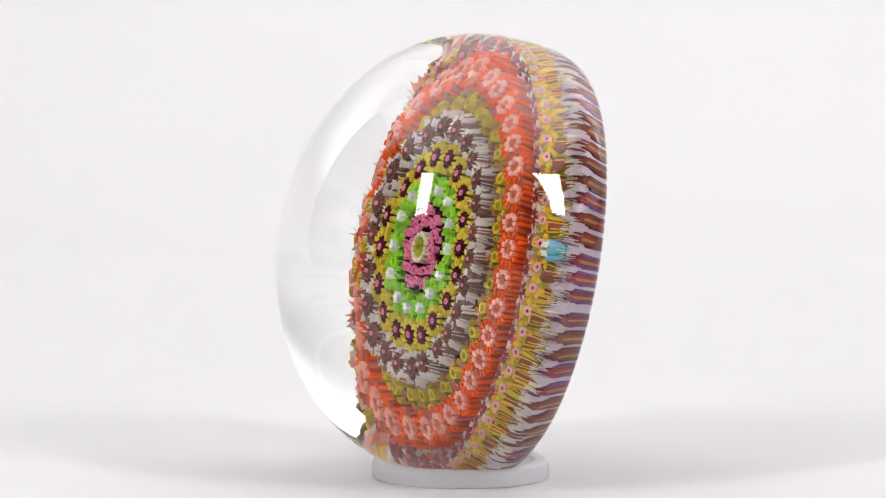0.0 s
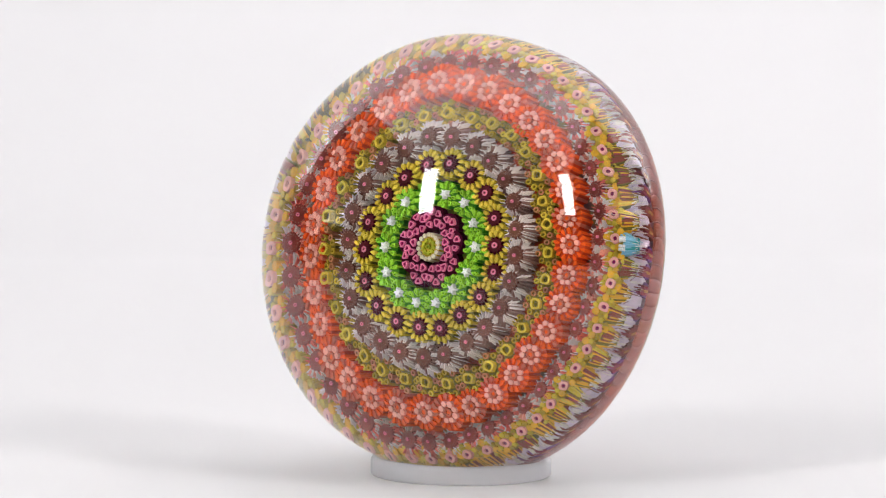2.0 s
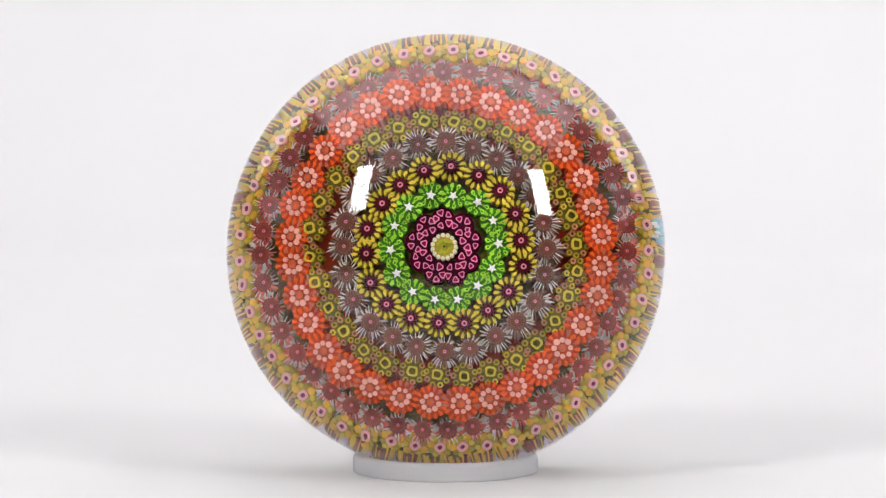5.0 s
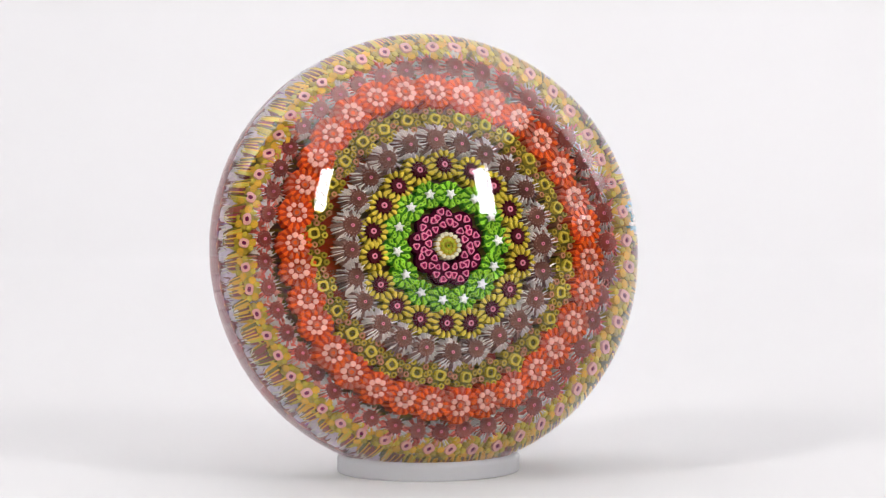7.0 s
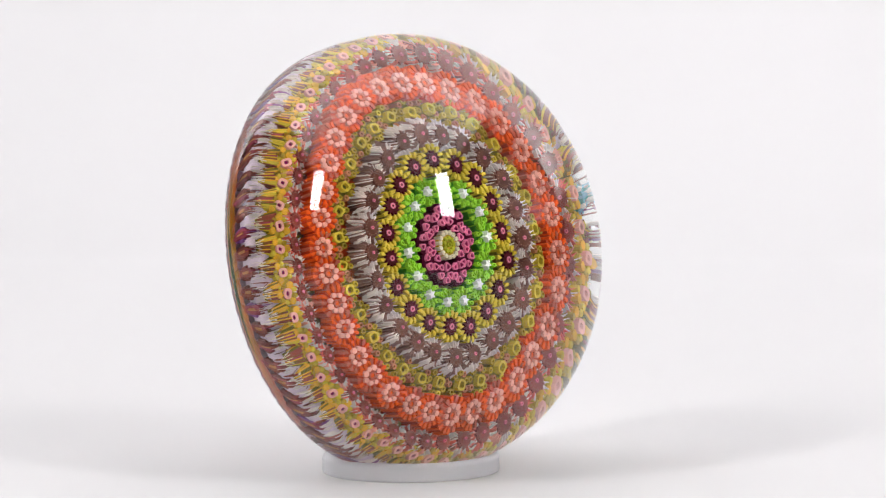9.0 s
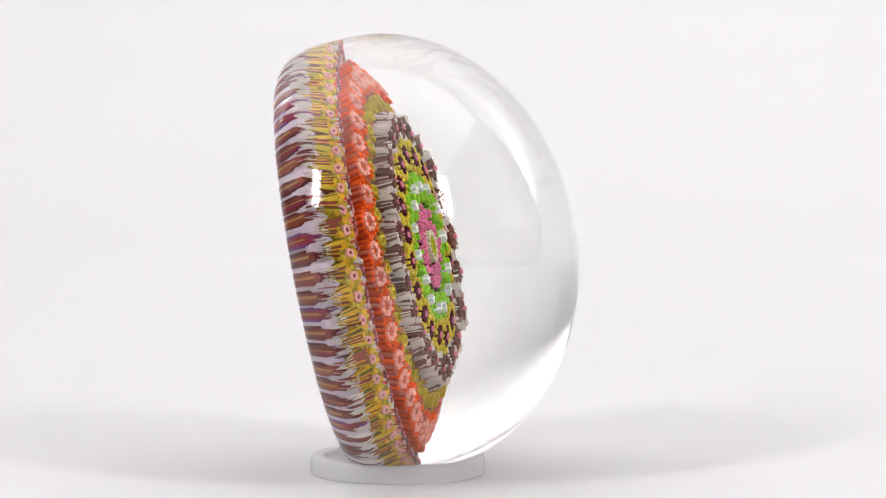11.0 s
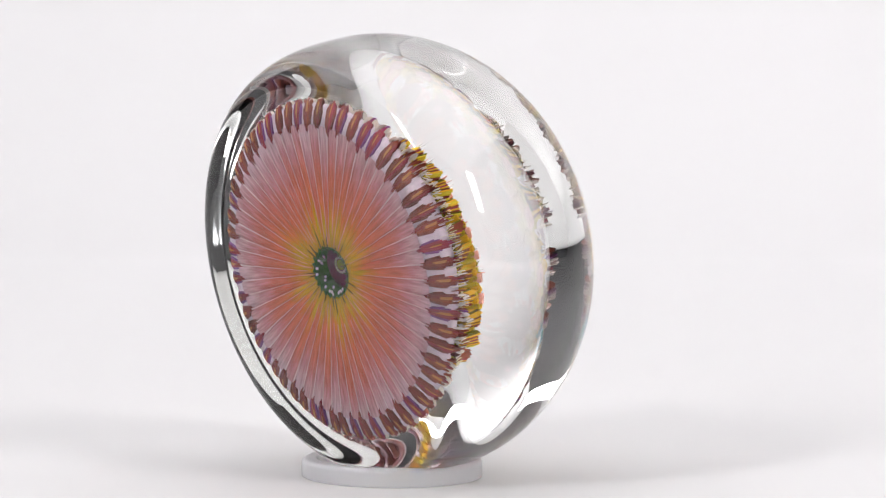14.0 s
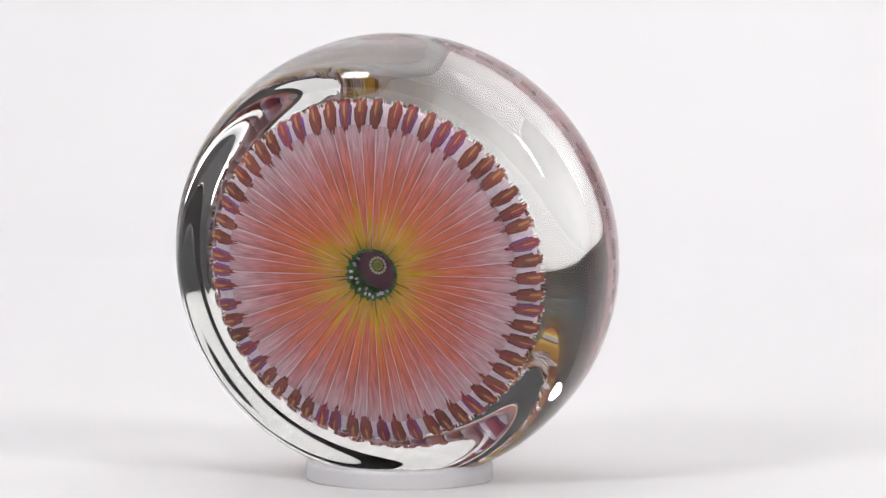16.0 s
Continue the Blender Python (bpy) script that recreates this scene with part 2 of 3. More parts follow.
def tube(bm, pts, inner, cx, cy, z0, z1, mat, pit_mat, pit=0.25, flare=1.0):
    lo = [bm.verts.new(((cx + x) * flare * MM, (cy + y) * flare * MM, z0 * MM)) for x, y in pts]
    hi = [bm.verts.new(((cx + x) * MM, (cy + y) * MM, z1 * MM)) for x, y in pts]
    hole = [bm.verts.new(((cx + x * inner) * MM, (cy + y * inner) * MM, z1 * MM)) for x, y in pts]
    deep = [bm.verts.new(((cx + x * inner) * MM, (cy + y * inner) * MM, (z1 - pit) * MM)) for x, y in pts]
    n = len(pts)
    for i in range(n):
        j = (i + 1) % n
        bm.faces.new((lo[i], lo[j], hi[j], hi[i])).material_index = mat
        bm.faces.new((hi[i], hi[j], hole[j], hole[i])).material_index = mat
        bm.faces.new((hole[i], hole[j], deep[j], deep[i])).material_index = mat
    bm.faces.new(deep).material_index = pit_mat


def ring_of(n, r, turn=0.0):
    return [(r * math.cos(turn + 2 * math.pi * i / n), r * math.sin(turn + 2 * math.pi * i / n), turn + 2 * math.pi * i / n) for i in range(n)]


def fin(bm, a, r0, r1, wide, z0, z1, mat, curl=0.0, spread=1.0):
    """A thin radial blade of a cog cane, curling outwards at its tip and spreading towards its foot."""
    c, s = math.cos(a), math.sin(a)

    def at(r, o, z):
        return bm.verts.new(((r * c - o * s) * MM, (r * s + o * c) * MM, z * MM))
    rows = []
    for z, k, q in ((z0, spread, 1.0), (0.5 * (z0 + z1), 0.55 * spread + 0.45, 1.0), (z1 - 0.3, 1.0, 1.0), (z1, 1.0, 1.0 + curl)):
        rows.append([at(r0 * k, -wide / 2, z), at(r0 * k, wide / 2, z), at(r1 * k * q, wide / 3, z), at(r1 * k * q, -wide / 3, z)])
    for p, q in zip(rows, rows[1:]):
        for i in range(4):
            bm.faces.new((p[i], p[(i + 1) % 4], q[(i + 1) % 4], q[i])).material_index = mat
    bm.faces.new(rows[-1]).material_index = mat


def cog_cane(rng, r, length, flank=None, fins=24, dark=None, blades=(3, 3, 3, 4)):
    """A dark cane that widens downwards, its flanks striped with its inner rods, fringed at the top with thin milky blades."""
    bm = bmesh.new()
    prism(bm, polygon(20, 0.66 * r), 0, 0, -2.6, -0.35, 4, flare=1.3)
    prism(bm, polygon(28, 0.66 * r, 0, 0.58 * r), 0, 0, -0.4, -0.12, 0, flare=1.02, dome=0.12)
    for x, y, a in ring_of(15, 0.48 * r, rng.random()):
        prism(bm, polygon(4, 0.038 * r, a), x, y, -0.4, 0.0, 1)
    tube(bm, polygon(6, 0.13 * r, rng.random()), 0.45, 0, 0, -0.6, 0.16, 2, 0)
    for x, y, a in ring_of(20, 0.68 * r, rng.random()):
        prism(bm, polygon(5, 0.075 * r, a), x, y, -2.6, rng.uniform(-0.6, -0.15), rng.choice((0, 4, 4, 4, 3, 1)), flare=1.35, dome=0.06)
    for i in range(fins):
        a = 2 * math.pi * (i + rng.uniform(-0.3, 0.3)) / fins
        fin(bm, a, 0.60 * r, r * rng.uniform(0.88, 1.05), 0.05 * r, -1.5 if i % 2 else -2.4, rng.uniform(-0.5, -0.02), rng.choice(blades), rng.uniform(0.03, 0.16), 1.22)
    return bm, [dark or BROWN, MAUVE, PINK, FRINGE, flank or TAUPE, ROSE]


def crimson_cog_cane(rng, r, length):
    return cog_cane(rng, r, length, FLANK_RED, 24, CRIMSON, (3, 3, 4, 5))


def flower_cane(rng, r, length):
    bm = bmesh.new()
    prism(bm, polygon(28, 1.0 * r, 0, 0.94 * r), 0, 0, -length, -0.35, 3)
    for x, y, a in ring_of(15, 0.84 * r, rng.random()):
        prism(bm, teardrop(7, 0.21 * r, 0.15 * r, a), x, y, -length * 0.8, rng.uniform(-0.16, -0.02), 2 if rng.random() < 0.25 else 0, dome=0.05)
    for x, y, a in ring_of(8, 0.47 * r, rng.random()):
        prism(bm, polygon(7, 0.165 * r * rng.uniform(0.85, 1.15), a), x * rng.uniform(0.93, 1.07), y * rng.uniform(0.93, 1.07), -1.0, rng.uniform(0.04, 0.12), 1, dome=0.03)
    tube(bm, polygon(8, 0.24 * r), 0.55, 0, 0, -0.5, 0.02, 2, 0, 0.12)
    return bm, [RED, ROSE, glass_red_light, DEEP_RED]


def square_cane(rng, r, length):
    bm = bmesh.new()
    prism(bm, polygon(12, 0.95 * r, 0, 0.85 * r), 0, 0, -length, -0.45, 3)
    q = 0.44 * r
    sq = [(q * x * rng.uniform(0.85, 1.1), q * y * rng.uniform(0.85, 1.1)) for x, y in ((-0.9, -0.5), (-0.5, -0.85), (0.5, -0.85), (0.9, -0.5), (0.9, 0.5), (0.5, 0.85), (-0.5, 0.85), (-0.9, 0.5))]
    tube(bm, sq, 0.60, 0, 0, -length * 0.7, rng.uniform(0.15, 0.4), 0, 3, 0.5)
    for i, (x, y, a) in enumerate(ring_of(9, 0.80 * r, rng.random())):
        tube(bm, polygon(6, 0.235 * r, a), 0.48, x, y, -length * 0.8, rng.uniform(-0.35, 0.05), (1, 2, 1, 0, 1, 2)[i % 6], 3, 0.3)
    return bm, [YELLOW, OLIVE, glass_orange, DARK_OLIVE]


def teardrop(n, long, wide, a):
    """A peg's outline, pointed towards the cane's middle."""
    pts = []
    for i in range(n):
        u = 2 * math.pi * i / n
        x, y = long * math.cos(u), wide * math.sin(u) * (0.62 + 0.38 * math.cos(u) if math.cos(u) < 0 else 1.0)
        pts.append((x * math.cos(a) - y * math.sin(a), x * math.sin(a) + y * math.cos(a)))
    return pts


def floret_cane(rng, r, length):
    bm = bmesh.new()
    prism(bm, polygon(14, 0.98 * r), 0, 0, -length, -0.5, 3)
    prism(bm, polygon(24, 0.64 * r, 0, 0.44 * r), 0, 0, -length, 0.0, 0, dome=0.02)
    tube(bm, polygon(8, 0.21 * r), 0.45, 0, 0, -0.5, 0.12, 1, 0, 0.2)
    for x, y, a in ring_of(13, 0.80 * r, rng.random()):
        prism(bm, teardrop(8, 0.25 * r, 0.16 * r * rng.uniform(0.85, 1.1), a), x, y, -length, rng.uniform(-0.15, 0.05), 2, dome=0.05)
    return bm, [DARK_MAROON, PINK, YELLOW, DARK_OLIVE]


def star_cane(rng, r, length):
    bm = bmesh.new()
    prism(bm, polygon(12, 1.05 * r), 0, 0, -length, -0.55, 2)
    prism(bm, polygon(10, 0.40 * r, rng.random(), 0.18 * r), 0, 0, -1.5, 0.22, 0)
    for i, (x, y, a) in enumerate(ring_of(10, 0.80 * r, rng.random())):
        tube(bm, teardrop(8, 0.27 * r, 0.19 * r, a), 0.42 if rng.random() < 0.7 else 0.15, x, y, -length, rng.uniform(-0.25, 0.12), 1, 2, 0.25)
    for x, y, a in ring_of(8, 0.50 * r, rng.random()):
        prism(bm, teardrop(6, 0.14 * r, 0.09 * r, a), x, y, -1.0, -0.2, 1, dome=0.03)
    return bm, [WHITE, LIME, GREEN]


def triangle_cane(rng, r, length):
    bm = bmesh.new()
    prism(bm, polygon(14, 1.12 * r), 0, 0, -length, -0.4, 1)
    for x, y, a in ring_of(5, 0.64 * r, rng.random()):
        k = r * rng.uniform(0.46, 0.56)
        tri = [(p * rng.uniform(0.8, 1.15), q * rng.uniform(0.8, 1.15)) for p, q in polygon(3, k, a + math.pi)]
        cut = []
        for j in range(3):
            u, v = tri[j], tri[(j + 1) % 3]
            cut += [(u[0] * 0.78 + v[0] * 0.22, u[1] * 0.78 + v[1] * 0.22), (u[0] * 0.22 + v[0] * 0.78, u[1] * 0.22 + v[1] * 0.78)]
        tube(bm, cut, 0.66, x, y, -length * 0.6, rng.uniform(-0.15, 0.12), 0, 2, 0.15)
    return bm, [PINK_HOT, PLUM, WINE]


def centre_cane(rng, r, length):
    bm = bmesh.new()
    prism(bm, polygon(16, 0.95 * r), 0, 0, -length, -0.25, 2)
    tube(bm, polygon(6, 0.20 * r), 0.5, 0, 0, -1.0, 0.1, 1, 3)
    for x, y, a in ring_of(9, 0.45 * r):
        prism(bm, polygon(7, 0.155 * r, a), x, y, -length, 0.05, 1, dome=0.05)
    for x, y, a in ring_of(15, 0.86 * r):
        prism(bm, polygon(7, 0.165 * r, a), x, y, -length, 0.05, 0, dome=0.05)
    return bm, [CREAM, CHARTREUSE, OLIVE, GREEN]


def pink_square_cane(rng, r, length):
    """A pink tube with a dark hole among yellow and olive pegs."""
    bm = bmesh.new()
    prism(bm, polygon(12, 0.95 * r), 0, 0, -length, -0.4, 2)
    k = rng.uniform(0.9, 1.1)
    ring = [(0.46 * r * k * math.copysign(abs(math.cos(u)) ** 0.7, math.cos(u)), 0.40 * r / k * math.copysign(abs(math.sin(u)) ** 0.7, math.sin(u))) for u in (2 * math.pi * i / 12 for i in range(12))]
    tube(bm, ring, 0.45, 0, 0, -1.5, 0.2, 0, 3, 0.3)
    for i, (x, y, a) in enumerate(ring_of(9, 0.80 * r, rng.random())):
        big = 0.34 if i % 3 == 0 else 0.24
        prism(bm, polygon(7, big * r, a), x, y, -length, rng.uniform(-0.25, 0.0), (1, 2, 4)[i % 3], dome=0.10)
    return bm, [BLUSH, GOLD, OLIVE, WINE, YELLOW]


def side_cane(rng, r, length, blue=False):
    """A cane that lies along the cushion's side: a brush of thin rods drawn together at the foot, with a pale fringe."""
    bm = bmesh.new()
    prism(bm, polygon(10, 0.86 * r), 0, -0.72 * r, -length * 0.95, -0.5, 1, flare=0.9)
    for i in range(15):
        u = -1 + 2 * i / 14
        x, y = r * u * 0.95, -0.5 * r + 0.55 * r * math.sqrt(max(0.0, 1 - u * u))
        mat = rng.choice((2, 2, 5, 0)) if abs(u) < 0.42 else rng.choice((0, 0, 4, 1, 2))
        top = rng.uniform(-0.9, -0.3) if abs(u) < 0.42 else rng.uniform(-0.35, 0.1)
        prism(bm, polygon(5, 0.10 * r, rng.random()), x, y, -length * rng.uniform(0.85, 1.0) * (1 - 0.22 * u * u), top, mat, 0.72, dome=0.05)
    for i in range(13):
        u = -1 + 2 * (i + rng.uniform(-0.35, 0.35)) / 12
        x, y = r * u, -0.40 * r + 0.56 * r * math.sqrt(max(0.0, 1 - 0.92 * min(u * u, 1)))
        foot = rng.uniform(0.9, 1.12) if i % 2 else rng.uniform(0.8, 1.0)
        prism(bm, polygon(4, 0.042 * r, rng.random()), x, y, -length * foot, -length * rng.uniform(0.55, 0.78), rng.choice((3, 3, 7, 7, 2)), 0.62)
    if blue:
        for x, y, a in ring_of(6, 0.45 * r):
            prism(bm, polygon(5, 0.13 * r, a), x, y + 0.1, -0.8, 0.25, 6, dome=0.05)
        return bm, [SKY, TEAL, SKY, FRINGE, SKY, TEAL, WHITE, FRINGE]
    return bm, [GOLD, DARK_OLIVE, RUST, PALE_YELLOW, YELLOW, MAROON, WHITE, FRINGE]


def rim_cane(rng, dark, half):
    """A scalloped flat cane bent over the rim, from the side band down and under to the base, with a tan heart; built about the axis, x outwards."""
    bm = bmesh.new()
    line = [(29.0, 8.5), (29.4, 7.9), (29.65, 7.2), (29.5, 6.5), (29.0, 5.8), (28.3, 5.2), (27.5, 4.6), (26.5, 4.0), (25.4, 3.5), (24.2, 3.15)]
    cols = 11
    mid = cols // 2
    starts = [1.7 + 0.11 * (c - mid) ** 2 + (0.4 if c % 2 else 0.0) + rng.uniform(-0.3, 0.9) for c in range(cols)]
    ends = [8.45 - 0.03 * (c - mid) ** 2 + rng.uniform(-0.7, 0.2) for c in range(cols)]

    def on_line(k):
        if k < 0:
            return line[0][0] + 0.45 * k, line[0][1] - 0.5 * k
        k = min(k, 9.0)
        i = min(int(k), 8)
        f = k - i
        return line[i][0] * (1 - f) + line[i + 1][0] * f, line[i][1] * (1 - f) + line[i + 1][1] * f
    strips = [(c, starts[c], ends[c], 2 if c in (0, 1, cols - 2, cols - 1) else rng.choice((0, 0, 0, 3, 4)), 0.0, 0.98) for c in range(cols)]
    strips += [(mid + k, rng.uniform(3.0, 3.8) + 0.35 * abs(k), rng.uniform(5.8, 6.8) - 0.35 * abs(k), rng.choice((1, 1, 3)) if k else 1, 0.09, 0.98) for k in (-1, 0)]
    # thin milky strands that fray out over the side band
    for i in range(6):
        c = cols * (i + rng.random()) / 6
        strips.append((c * 1.2 - 0.1 * cols, rng.uniform(-0.7, 0.8), rng.uniform(1.6, 3.6), rng.choice((5, 5, 5, 5, 2, 3)), 0.10, 0.26))
    for c, s, e, mat, proud, wide in strips:
        a0, a1 = half * (-1 + 2 * c / cols), half * (-1 + 2 * (c + wide) / cols)
        rows = []
        base_lift = rng.uniform(0.22, 0.32)
        for i in range(10):
            k = s + (e - s) * i / 9
            r, w = on_line(k)
            slim = 0.45 + 0.55 * math.sin(math.pi * min(max((k + 2.5) / 12.5, 0), 1))
            lift = base_lift * (1 - 0.9 * ((c + 0.5) / cols * 2 - 1) ** 2) + proud
            out = Vector((1, 0)) if w > 6.3 else Vector((0.7, -0.7))
            pr, pw = r + out.x * lift, w + out.y * lift
            row = [bm.verts.new((pr * math.cos(a) * MM, pr * math.sin(a) * MM, pw * MM)) for a in (a0 * slim, a1 * slim)]
            row += [bm.verts.new(((r - 0.75) * math.cos(a) * MM, (r - 0.75) * math.sin(a) * MM, (w + 0.65) * MM)) for a in (a0 * slim, a1 * slim)]
            rows.append(row)
        for p, q in zip(rows, rows[1:]):
            for i, j in ((0, 1), (1, 3), (3, 2), (2, 0)):
                bm.faces.new((p[i], p[j], q[j], q[i])).material_index = mat
        bm.faces.new((rows[0][0], rows[0][1], rows[0][3], rows[0][2])).material_index = mat
        bm.faces.new((rows[-1][0], rows[-1][1], rows[-1][3], rows[-1][2])).material_index = mat
    bmesh.ops.recalc_face_normals(bm, faces=bm.faces)
    return bm, [DARK_RUST if not dark else MAROON, TAN, VIOLET if dark else DARK_RUST, RUST, MAROON, FRINGE]


BLUSH = glass_rod("blush_pink_glass", (0.95, 0.50, 0.40), 0.12)
PALE_YELLOW = glass_rod("pale_yellow_glass", (0.90, 0.80, 0.52), 0.12)
DARK_RUST = glass_rod("dark_rust_glass", (0.24, 0.060, 0.050), 0.6)
CRIMSON = glass_rod("crimson_brown_glass", (0.28, 0.055, 0.042), 0.45)
FLANK_RED = glass_rod("rose_red_glass", (0.86, 0.20, 0.15), 0.35)
glass_red_light = glass_rod("light_red_glass", (0.66, 0.16, 0.09), 0.2)
glass_orange = glass_rod("pale_orange_glass", (0.62, 0.26, 0.11), 0.25)
PINK_HOT = glass_rod("hot_pink_glass", (0.92, 0.25, 0.42), 0.2)
CHARTREUSE = glass_rod("yellow_green_glass", (0.50, 0.52, 0.04), 0.2)
WINE = glass_rod("wine_red_glass", (0.26, 0.012, 0.075), 0.25)
CORE_MAROON = glass_rod("core_maroon_glass", (0.20, 0.02, 0.05), 0.35)
CORE_GREEN = glass_rod("mossy_green_glass", (0.16, 0.15, 0.02), 0.4)
CREAM = glass_rod("cream_glass", (0.80, 0.72, 0.50), 0.1)


def cane_mesh(name, built):
    bm, mats = built
    bmesh.ops.recalc_face_normals(bm, faces=bm.faces)
    me = bpy.data.meshes.new(name)
    bm.to_mesh(me)
    bm.free()
    for m in mats:
        me.materials.append(m)
    return me


def seat(ob, angle, r, w, tip, spin):
    """Sets a cane on the cushion: tip is the outward lean of its axis in degrees."""
    ob.parent = paperweight
    ob.matrix_basis = Matrix.Rotation(angle, 4, "Z") @ Matrix.Translation((r * MM, 0, w * MM)) @ Matrix.Rotation(radians(tip), 4, "Y") @ Matrix.Rotation(spin, 4, "Z")


def cane_row(name, maker, count, r, w, tip, size, length, phase, seed, variants=4, spin=True, jitter=0.05, skip=()):
    rng = random.Random(seed)
    meshes = [cane_mesh(name, maker(rng, size * rng.uniform(0.95, 1.05), length)) for _ in range(variants)]
    lobes = [(k, rng.uniform(0, 6.28), rng.uniform(0.1, 0.3)) for k in (2, 3, 6)]
    for i in range(count):
        if i in skip:
            continue
        ob = new(name, rng.choice(meshes))
        a = phase + 2 * math.pi * (i + rng.uniform(-jitter, jitter)) / count
        sway = sum(q * math.sin(k * a + p) for k, p, q in lobes) * min(r / 14, 1.0)
        seat(ob, a, r + sway + rng.uniform(-0.15, 0.15), w + rng.uniform(-0.15, 0.15), tip + rng.uniform(-3, 3), rng.uniform(0, 6.28) if spin else -math.pi / 2 + rng.uniform(-0.1, 0.1))


core_cane = new("centre_cane", cane_mesh("centre_cane", centre_cane(random.Random(3), 1.85, 6.0)))
seat(core_cane, 0, 0, 19.0, 0, 0)
cane_row("triangle_cane", triangle_cane, 9, 3.75, 18.8, 3, 1.5, 5, 0.2, 11)
cane_row("star_cane", star_cane, 14, 7.35, 18.7, 6, 1.78, 6, 0.05, 12)
cane_row("floret_cane", floret_cane, 18, 10.75, 18.2, 10, 1.98, 6, 0.1, 13)
cane_row("cog_cane", cog_cane, 24, 14.1, 17.9, 5, 2.0, 6, 0.0, 14)
cane_row("square_cane", square_cane, 30, 17.6, 15.8, 18, 1.85, 6, 0.05, 15)
cane_row("flower_cane", flower_cane, 32, 21.0, 15.1, 24, 2.35, 6, 0.1, 16)
cane_row("cog_cane", crimson_cog_cane, 44, 23.9, 12.8, 5, 1.92, 6, 0.02, 17)
cane_row("pink_square_cane", pink_square_cane, 50, 26.5, 11.5, 42, 1.68, 5, 0.03, 18)
BLUE = 1
cane_row("side_cane", side_cane, 50, 27.0, 11.1, -30, 1.85, 4.1, 0.0, 19, 6, False, skip=(BLUE,))
blue_cane = tagged(new("side_cane", cane_mesh("blue_cane", side_cane(random.Random(5), 1.85, 3.9, True))), "single light blue and teal cane")
seat(blue_cane, 2 * math.pi * BLUE / 50, 27.4, 11.0, -30, -math.pi / 2)

RIMS = 60
rim_rng = random.Random(21)
rim_meshes = [cane_mesh("rim_cane", rim_cane(rim_rng, i % 3 == 2, 2 * math.pi / RIMS * 0.40)) for i in range(6)]
for i in range(RIMS):
    ob = new("rim_cane", rim_rng.choice(rim_meshes))
    ob.parent = paperweight
    ob.matrix_basis = Matrix.Rotation(2 * math.pi * (i + rim_rng.uniform(-0.12, 0.12)) / RIMS, 4, "Z") @ Matrix.Translation((0, 0, rim_rng.uniform(-0.0002, 0.0001)))


# ---- the drawn-in underside: petals and pale threads round a dark core ----
def petal_mesh(rng):
    bm = bmesh.new()
    step = math.pi / RIMS
    rows = []
    for i in range(15):
        f = i / 14
        r = 4.4 + (25.8 - 4.4) * f
        w = 3.68 - 0.10 * math.sin(math.pi * f) + (0.9 * (1 - f / 0.12) ** 2 if f < 0.12 else 0)
        row = []
        for c in range(5):
            u = -1 + c / 2
            a = u * step * 1.02
            row.append(bm.verts.new((r * math.cos(a) * MM, r * math.sin(a) * MM, (w - 0.012 * r * (1 - u * u)) * MM)))
        rows.append(row)
    for p, q in zip(rows, rows[1:]):
        for c in range(4):
            f = bm.faces.new((p[c], q[c], q[c + 1], p[c + 1]))
            f.smooth = True
    low = [[bm.verts.new(v.co + Vector((0, 0, 0.0008))) for v in (row[0], row[4])] for row in rows]
    for (p, q), (a, b) in zip(zip(rows, rows[1:]), zip(low, low[1:])):
        bm.faces.new((p[0], a[0], b[0], q[0]))
        bm.faces.new((p[4], q[4], b[1], a[1]))
        bm.faces.new((a[0], a[1], b[1], b[0]))
    return bm, [PETAL]


def thread_mesh(rng):
    bm = bmesh.new()
    r0 = rng.choice((5.0, 6.0, 7.0, 9.0, 12.0))
    rows = []
    for i in range(12):
        f = i / 11
        r = r0 + (25.4 - r0) * f
        wide = 0.13 + 0.26 * f ** 1.6 * rng.uniform(0.8, 1.2)
        off = rng.uniform(-0.05, 0.05)
        w = 3.58
        rows.append([bm.verts.new((r * MM, (off + s * wide / 2) * MM, (w - h) * MM)) for s, h in ((-1, -0.3), (-0.7, 0.07), (0.7, 0.07), (1, -0.3))])
    for p, q in zip(rows, rows[1:]):
        for c in range(3):
            bm.faces.new((p[c], q[c], q[c + 1], p[c + 1]))
        bm.faces.new((p[3], q[3], q[0], p[0]))
    return bm, [THREAD]


base_rng = random.Random(31)
petals = [cane_mesh("petal", petal_mesh(base_rng))]
threads = [cane_mesh("thread", thread_mesh(base_rng)) for _ in range(6)]
for i in range(RIMS):
    for name, meshes, half in (("petal", petals, 0.5), ("thread", threads, 0.0)):
        ob = new(name, base_rng.choice(meshes))
        ob.parent = paperweight
        ob.matrix_basis = Matrix.Rotation(2 * math.pi * (i + half + base_rng.uniform(-0.1, 0.1) * (half == 0)) / RIMS, 4, "Z")

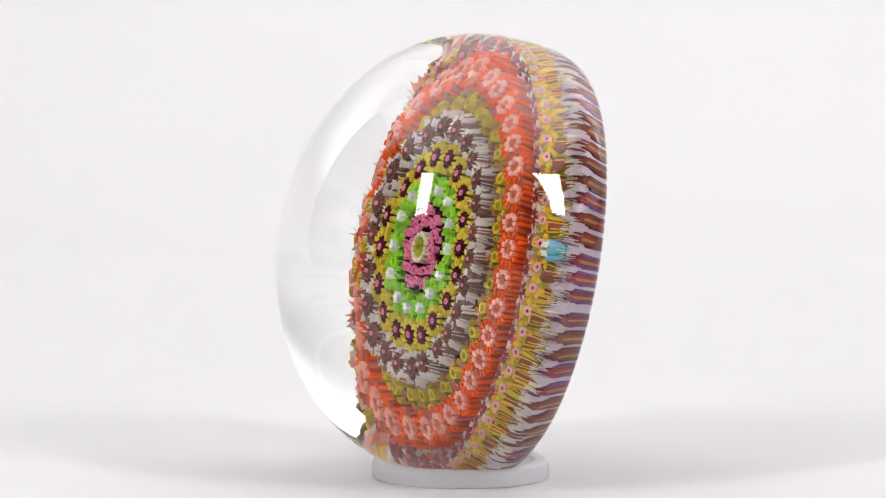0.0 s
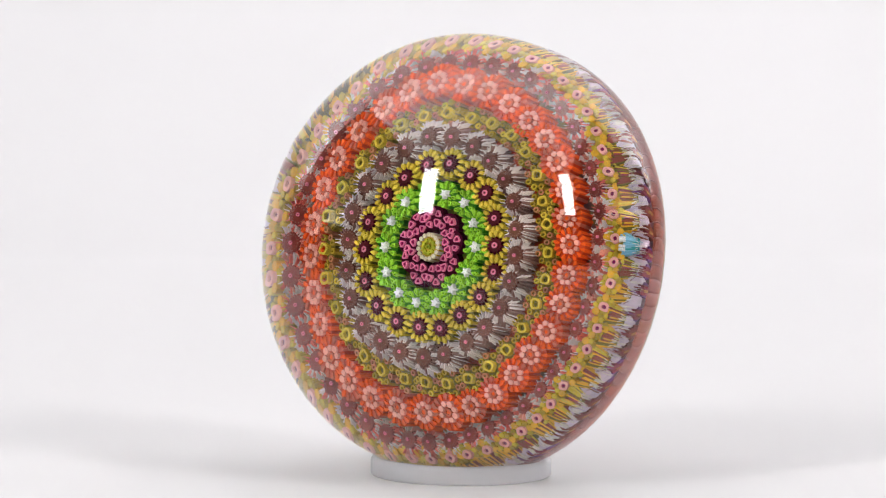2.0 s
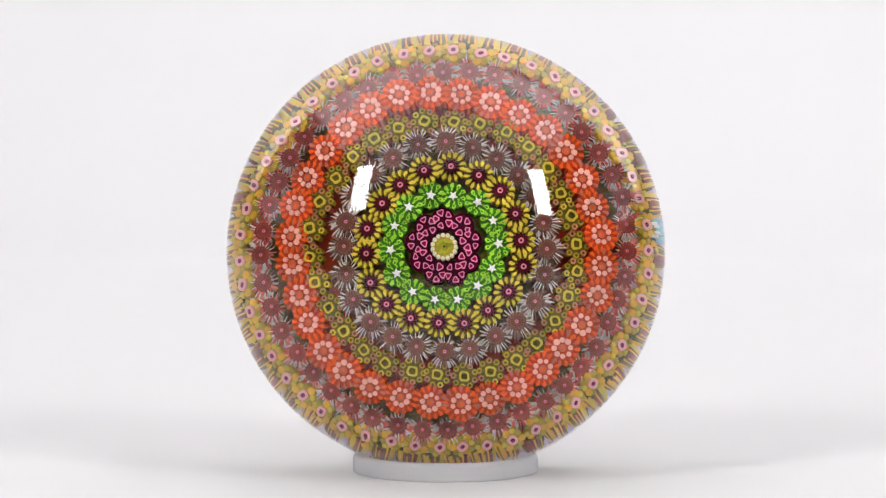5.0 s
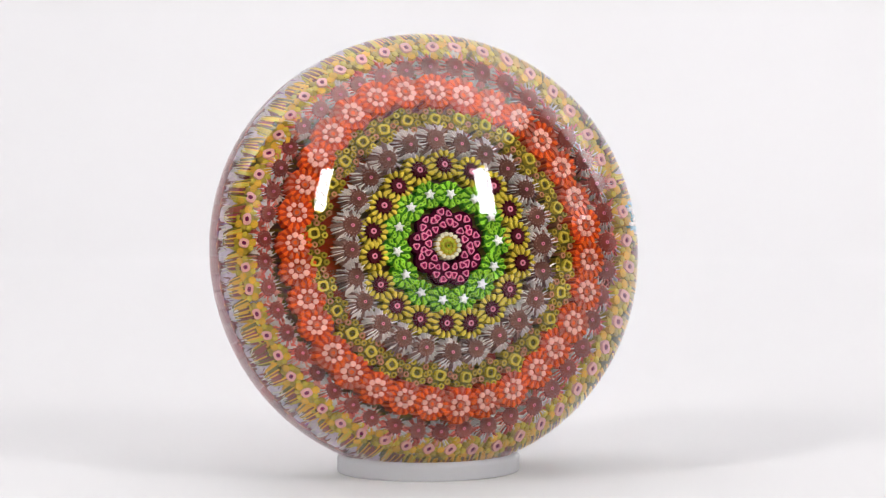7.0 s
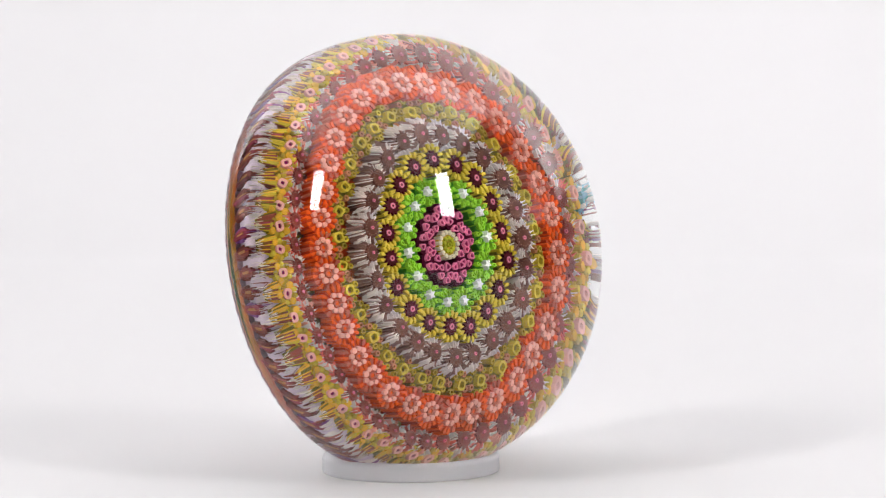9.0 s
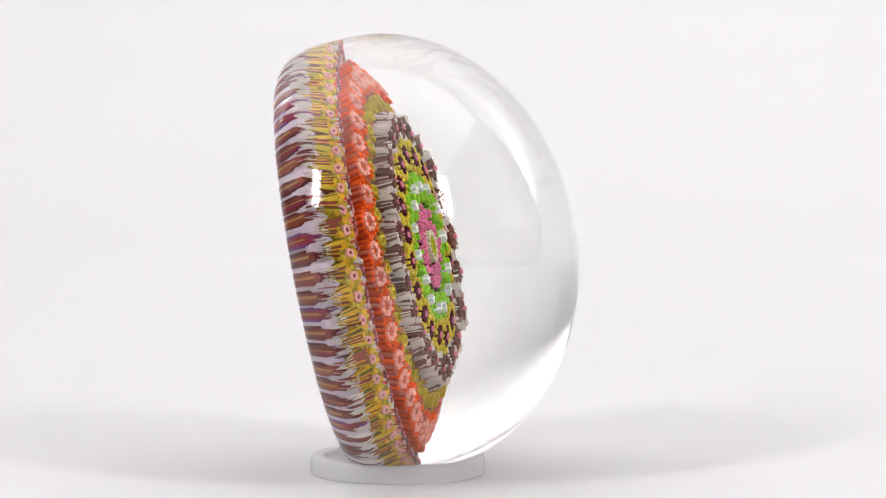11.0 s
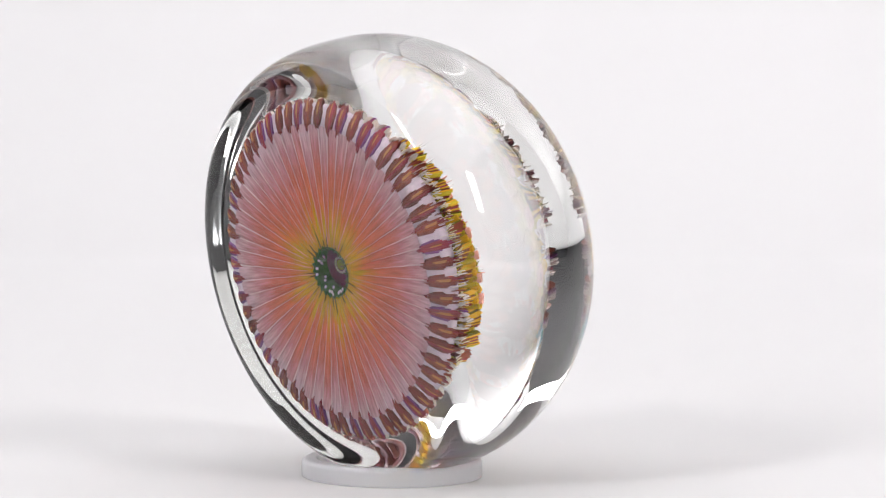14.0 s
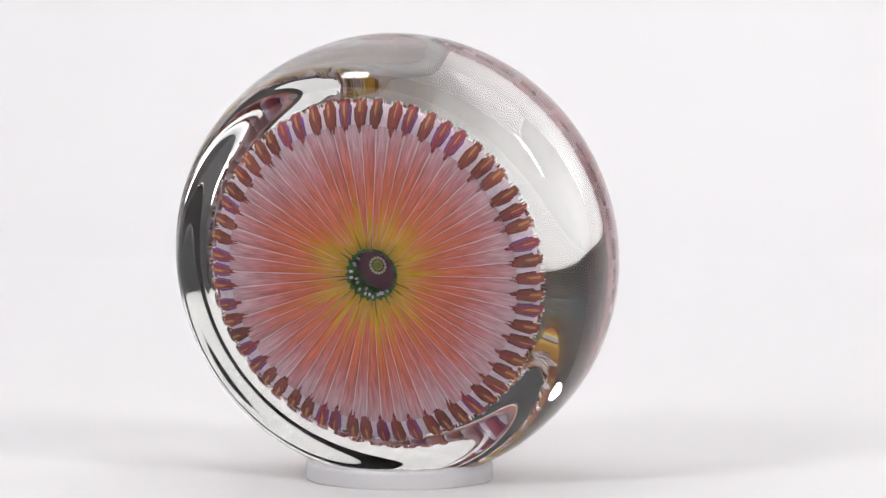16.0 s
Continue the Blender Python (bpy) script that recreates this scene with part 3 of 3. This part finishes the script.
# dark green streaks that run out of the core among the petals
for i in range(22):
    bm = bmesh.new()
    reach, wide, turn = base_rng.uniform(5.2, 6.6) if i % 4 else base_rng.uniform(6.5, 8.8), base_rng.uniform(0.12, 0.3), 2 * math.pi * (i + base_rng.uniform(-0.4, 0.4)) / 22
    rows = [[bm.verts.new((r * MM, y * q * MM, z * MM)) for y, z in ((-wide / 2, 3.75), (0, 3.42), (wide / 2, 3.75))] for r, q in ((3.9, 1.0), (0.5 * (3.9 + reach), 0.8), (reach, 0.1))]
    for p, q in zip(rows, rows[1:]):
        for c in range(3):
            bm.faces.new((p[c], q[c], q[(c + 1) % 3], p[(c + 1) % 3]))
    bmesh.ops.recalc_face_normals(bm, faces=bm.faces)
    part("core_streak", bm, CORE_GREEN, paperweight).rotation_euler = (0, 0, turn)

bm = bmesh.new()
for z0, z1, ro, ri in ((3.6, 4.3, 4.75, 4.1), (4.3, 8.0, 4.4, 4.2), (8.0, 12.2, 4.3, 4.1)):
    outer, inner = polygon(46, ro, 0, ri), polygon(46, 4.1, 0, 4.0)
    lo = [bm.verts.new((x * MM, y * MM, z0 * MM)) for x, y in outer]
    hi = [bm.verts.new((x * MM, y * MM, z1 * MM)) for x, y in inner]
    for i in range(46):
        bm.faces.new((lo[i], lo[(i + 1) % 46], hi[(i + 1) % 46], hi[i]))
part("core_wall", bm, GREEN, paperweight, "dark green inner wall of the drawn-in canes")
part("core_disc", lathe([(0, 9.2 * MM), (3.9 * MM, 9.2 * MM), (4.4 * MM, 11.0 * MM), (0, 11.0 * MM)], 32), CORE_MAROON, paperweight, "dark plum disc deep in the core").location = (-0.0002, 0.0007, 0)
foot_cane = new("core_cane", cane_mesh("core_cane", centre_cane(random.Random(4), 1.55, 1.0)))
foot_cane.parent = paperweight
foot_cane.matrix_basis = Matrix.Translation((0, 0.8 * MM, 9.0 * MM)) @ Matrix.Rotation(math.pi, 4, "X")
dot_rng = random.Random(8)
bm = bmesh.new()
prism(bm, polygon(10, 0.24, 0, 0.12), 0, 0, 0.5, -0.1, 0)
bmesh.ops.recalc_face_normals(bm, faces=bm.faces)
dot = cane_mesh("core_star", (bm, [WHITE]))
for i in range(16):
    a, ob = radians(-130 + 11 * (i + dot_rng.uniform(-0.5, 0.5))), new("core_star", dot)
    ob.parent = paperweight
    ob.matrix_basis = Matrix.Rotation(a, 4, "Z") @ Matrix.Translation((dot_rng.uniform(3.75, 4.0) * MM, 0, dot_rng.uniform(3.2, 7.5) * MM)) @ Matrix.Rotation(radians(-40), 4, "Y")


# ======== the stand ring ========
def stand_ring():
    sec = []
    for cx, cz, r, a0, a1 in ((15.95, 0.3, 0.3, -90, 0), (15.35, 2.3, 0.9, 0, 90), (13.9, 2.6, 0.6, 90, 180), (13.6, 0.3, 0.3, 180, 270)):
        for i in range(7):
            a = radians(a0 + (a1 - a0) * i / 6)
            sec.append(((cx + r * math.cos(a)) * MM, (cz + r * math.sin(a)) * MM))
    sec.append(sec[0])
    bm = lathe(sec, 96, oval=0.94)
    bmesh.ops.remove_doubles(bm, verts=bm.verts, dist=1e-6)
    return tagged(part("stand_ring", bm, FROSTED), "low frosted clear plastic ring under the paperweight", "display stand")


ring = stand_ring()


# ======== motion: both turn together on the table ========
def motions():
    times = [0.5 * i for i in range(33)]
    weight_rows, ring_rows = [], []
    for t in times:
        heading, hub = START + TURN * t, radians(HUB_ANGLE + TURN * t)
        turn = Matrix.Rotation(radians(heading), 4, "Z")
        centre = Vector((HUB * math.cos(hub), HUB * math.sin(hub), HUB_Z)) * MM
        tilt = Matrix.Rotation(radians(LEAN), 4, "X")
        weight_rows.append((t, Matrix.Translation(centre) @ turn @ tilt @ Matrix.Translation((0, 0, -EQUATOR * MM))))
        ring_rows.append((t, Matrix.Translation((centre.x * 0.99, centre.y * 0.99, 0.0)) @ turn))
    walk(paperweight, weight_rows)
    walk(ring, ring_rows)


motions()
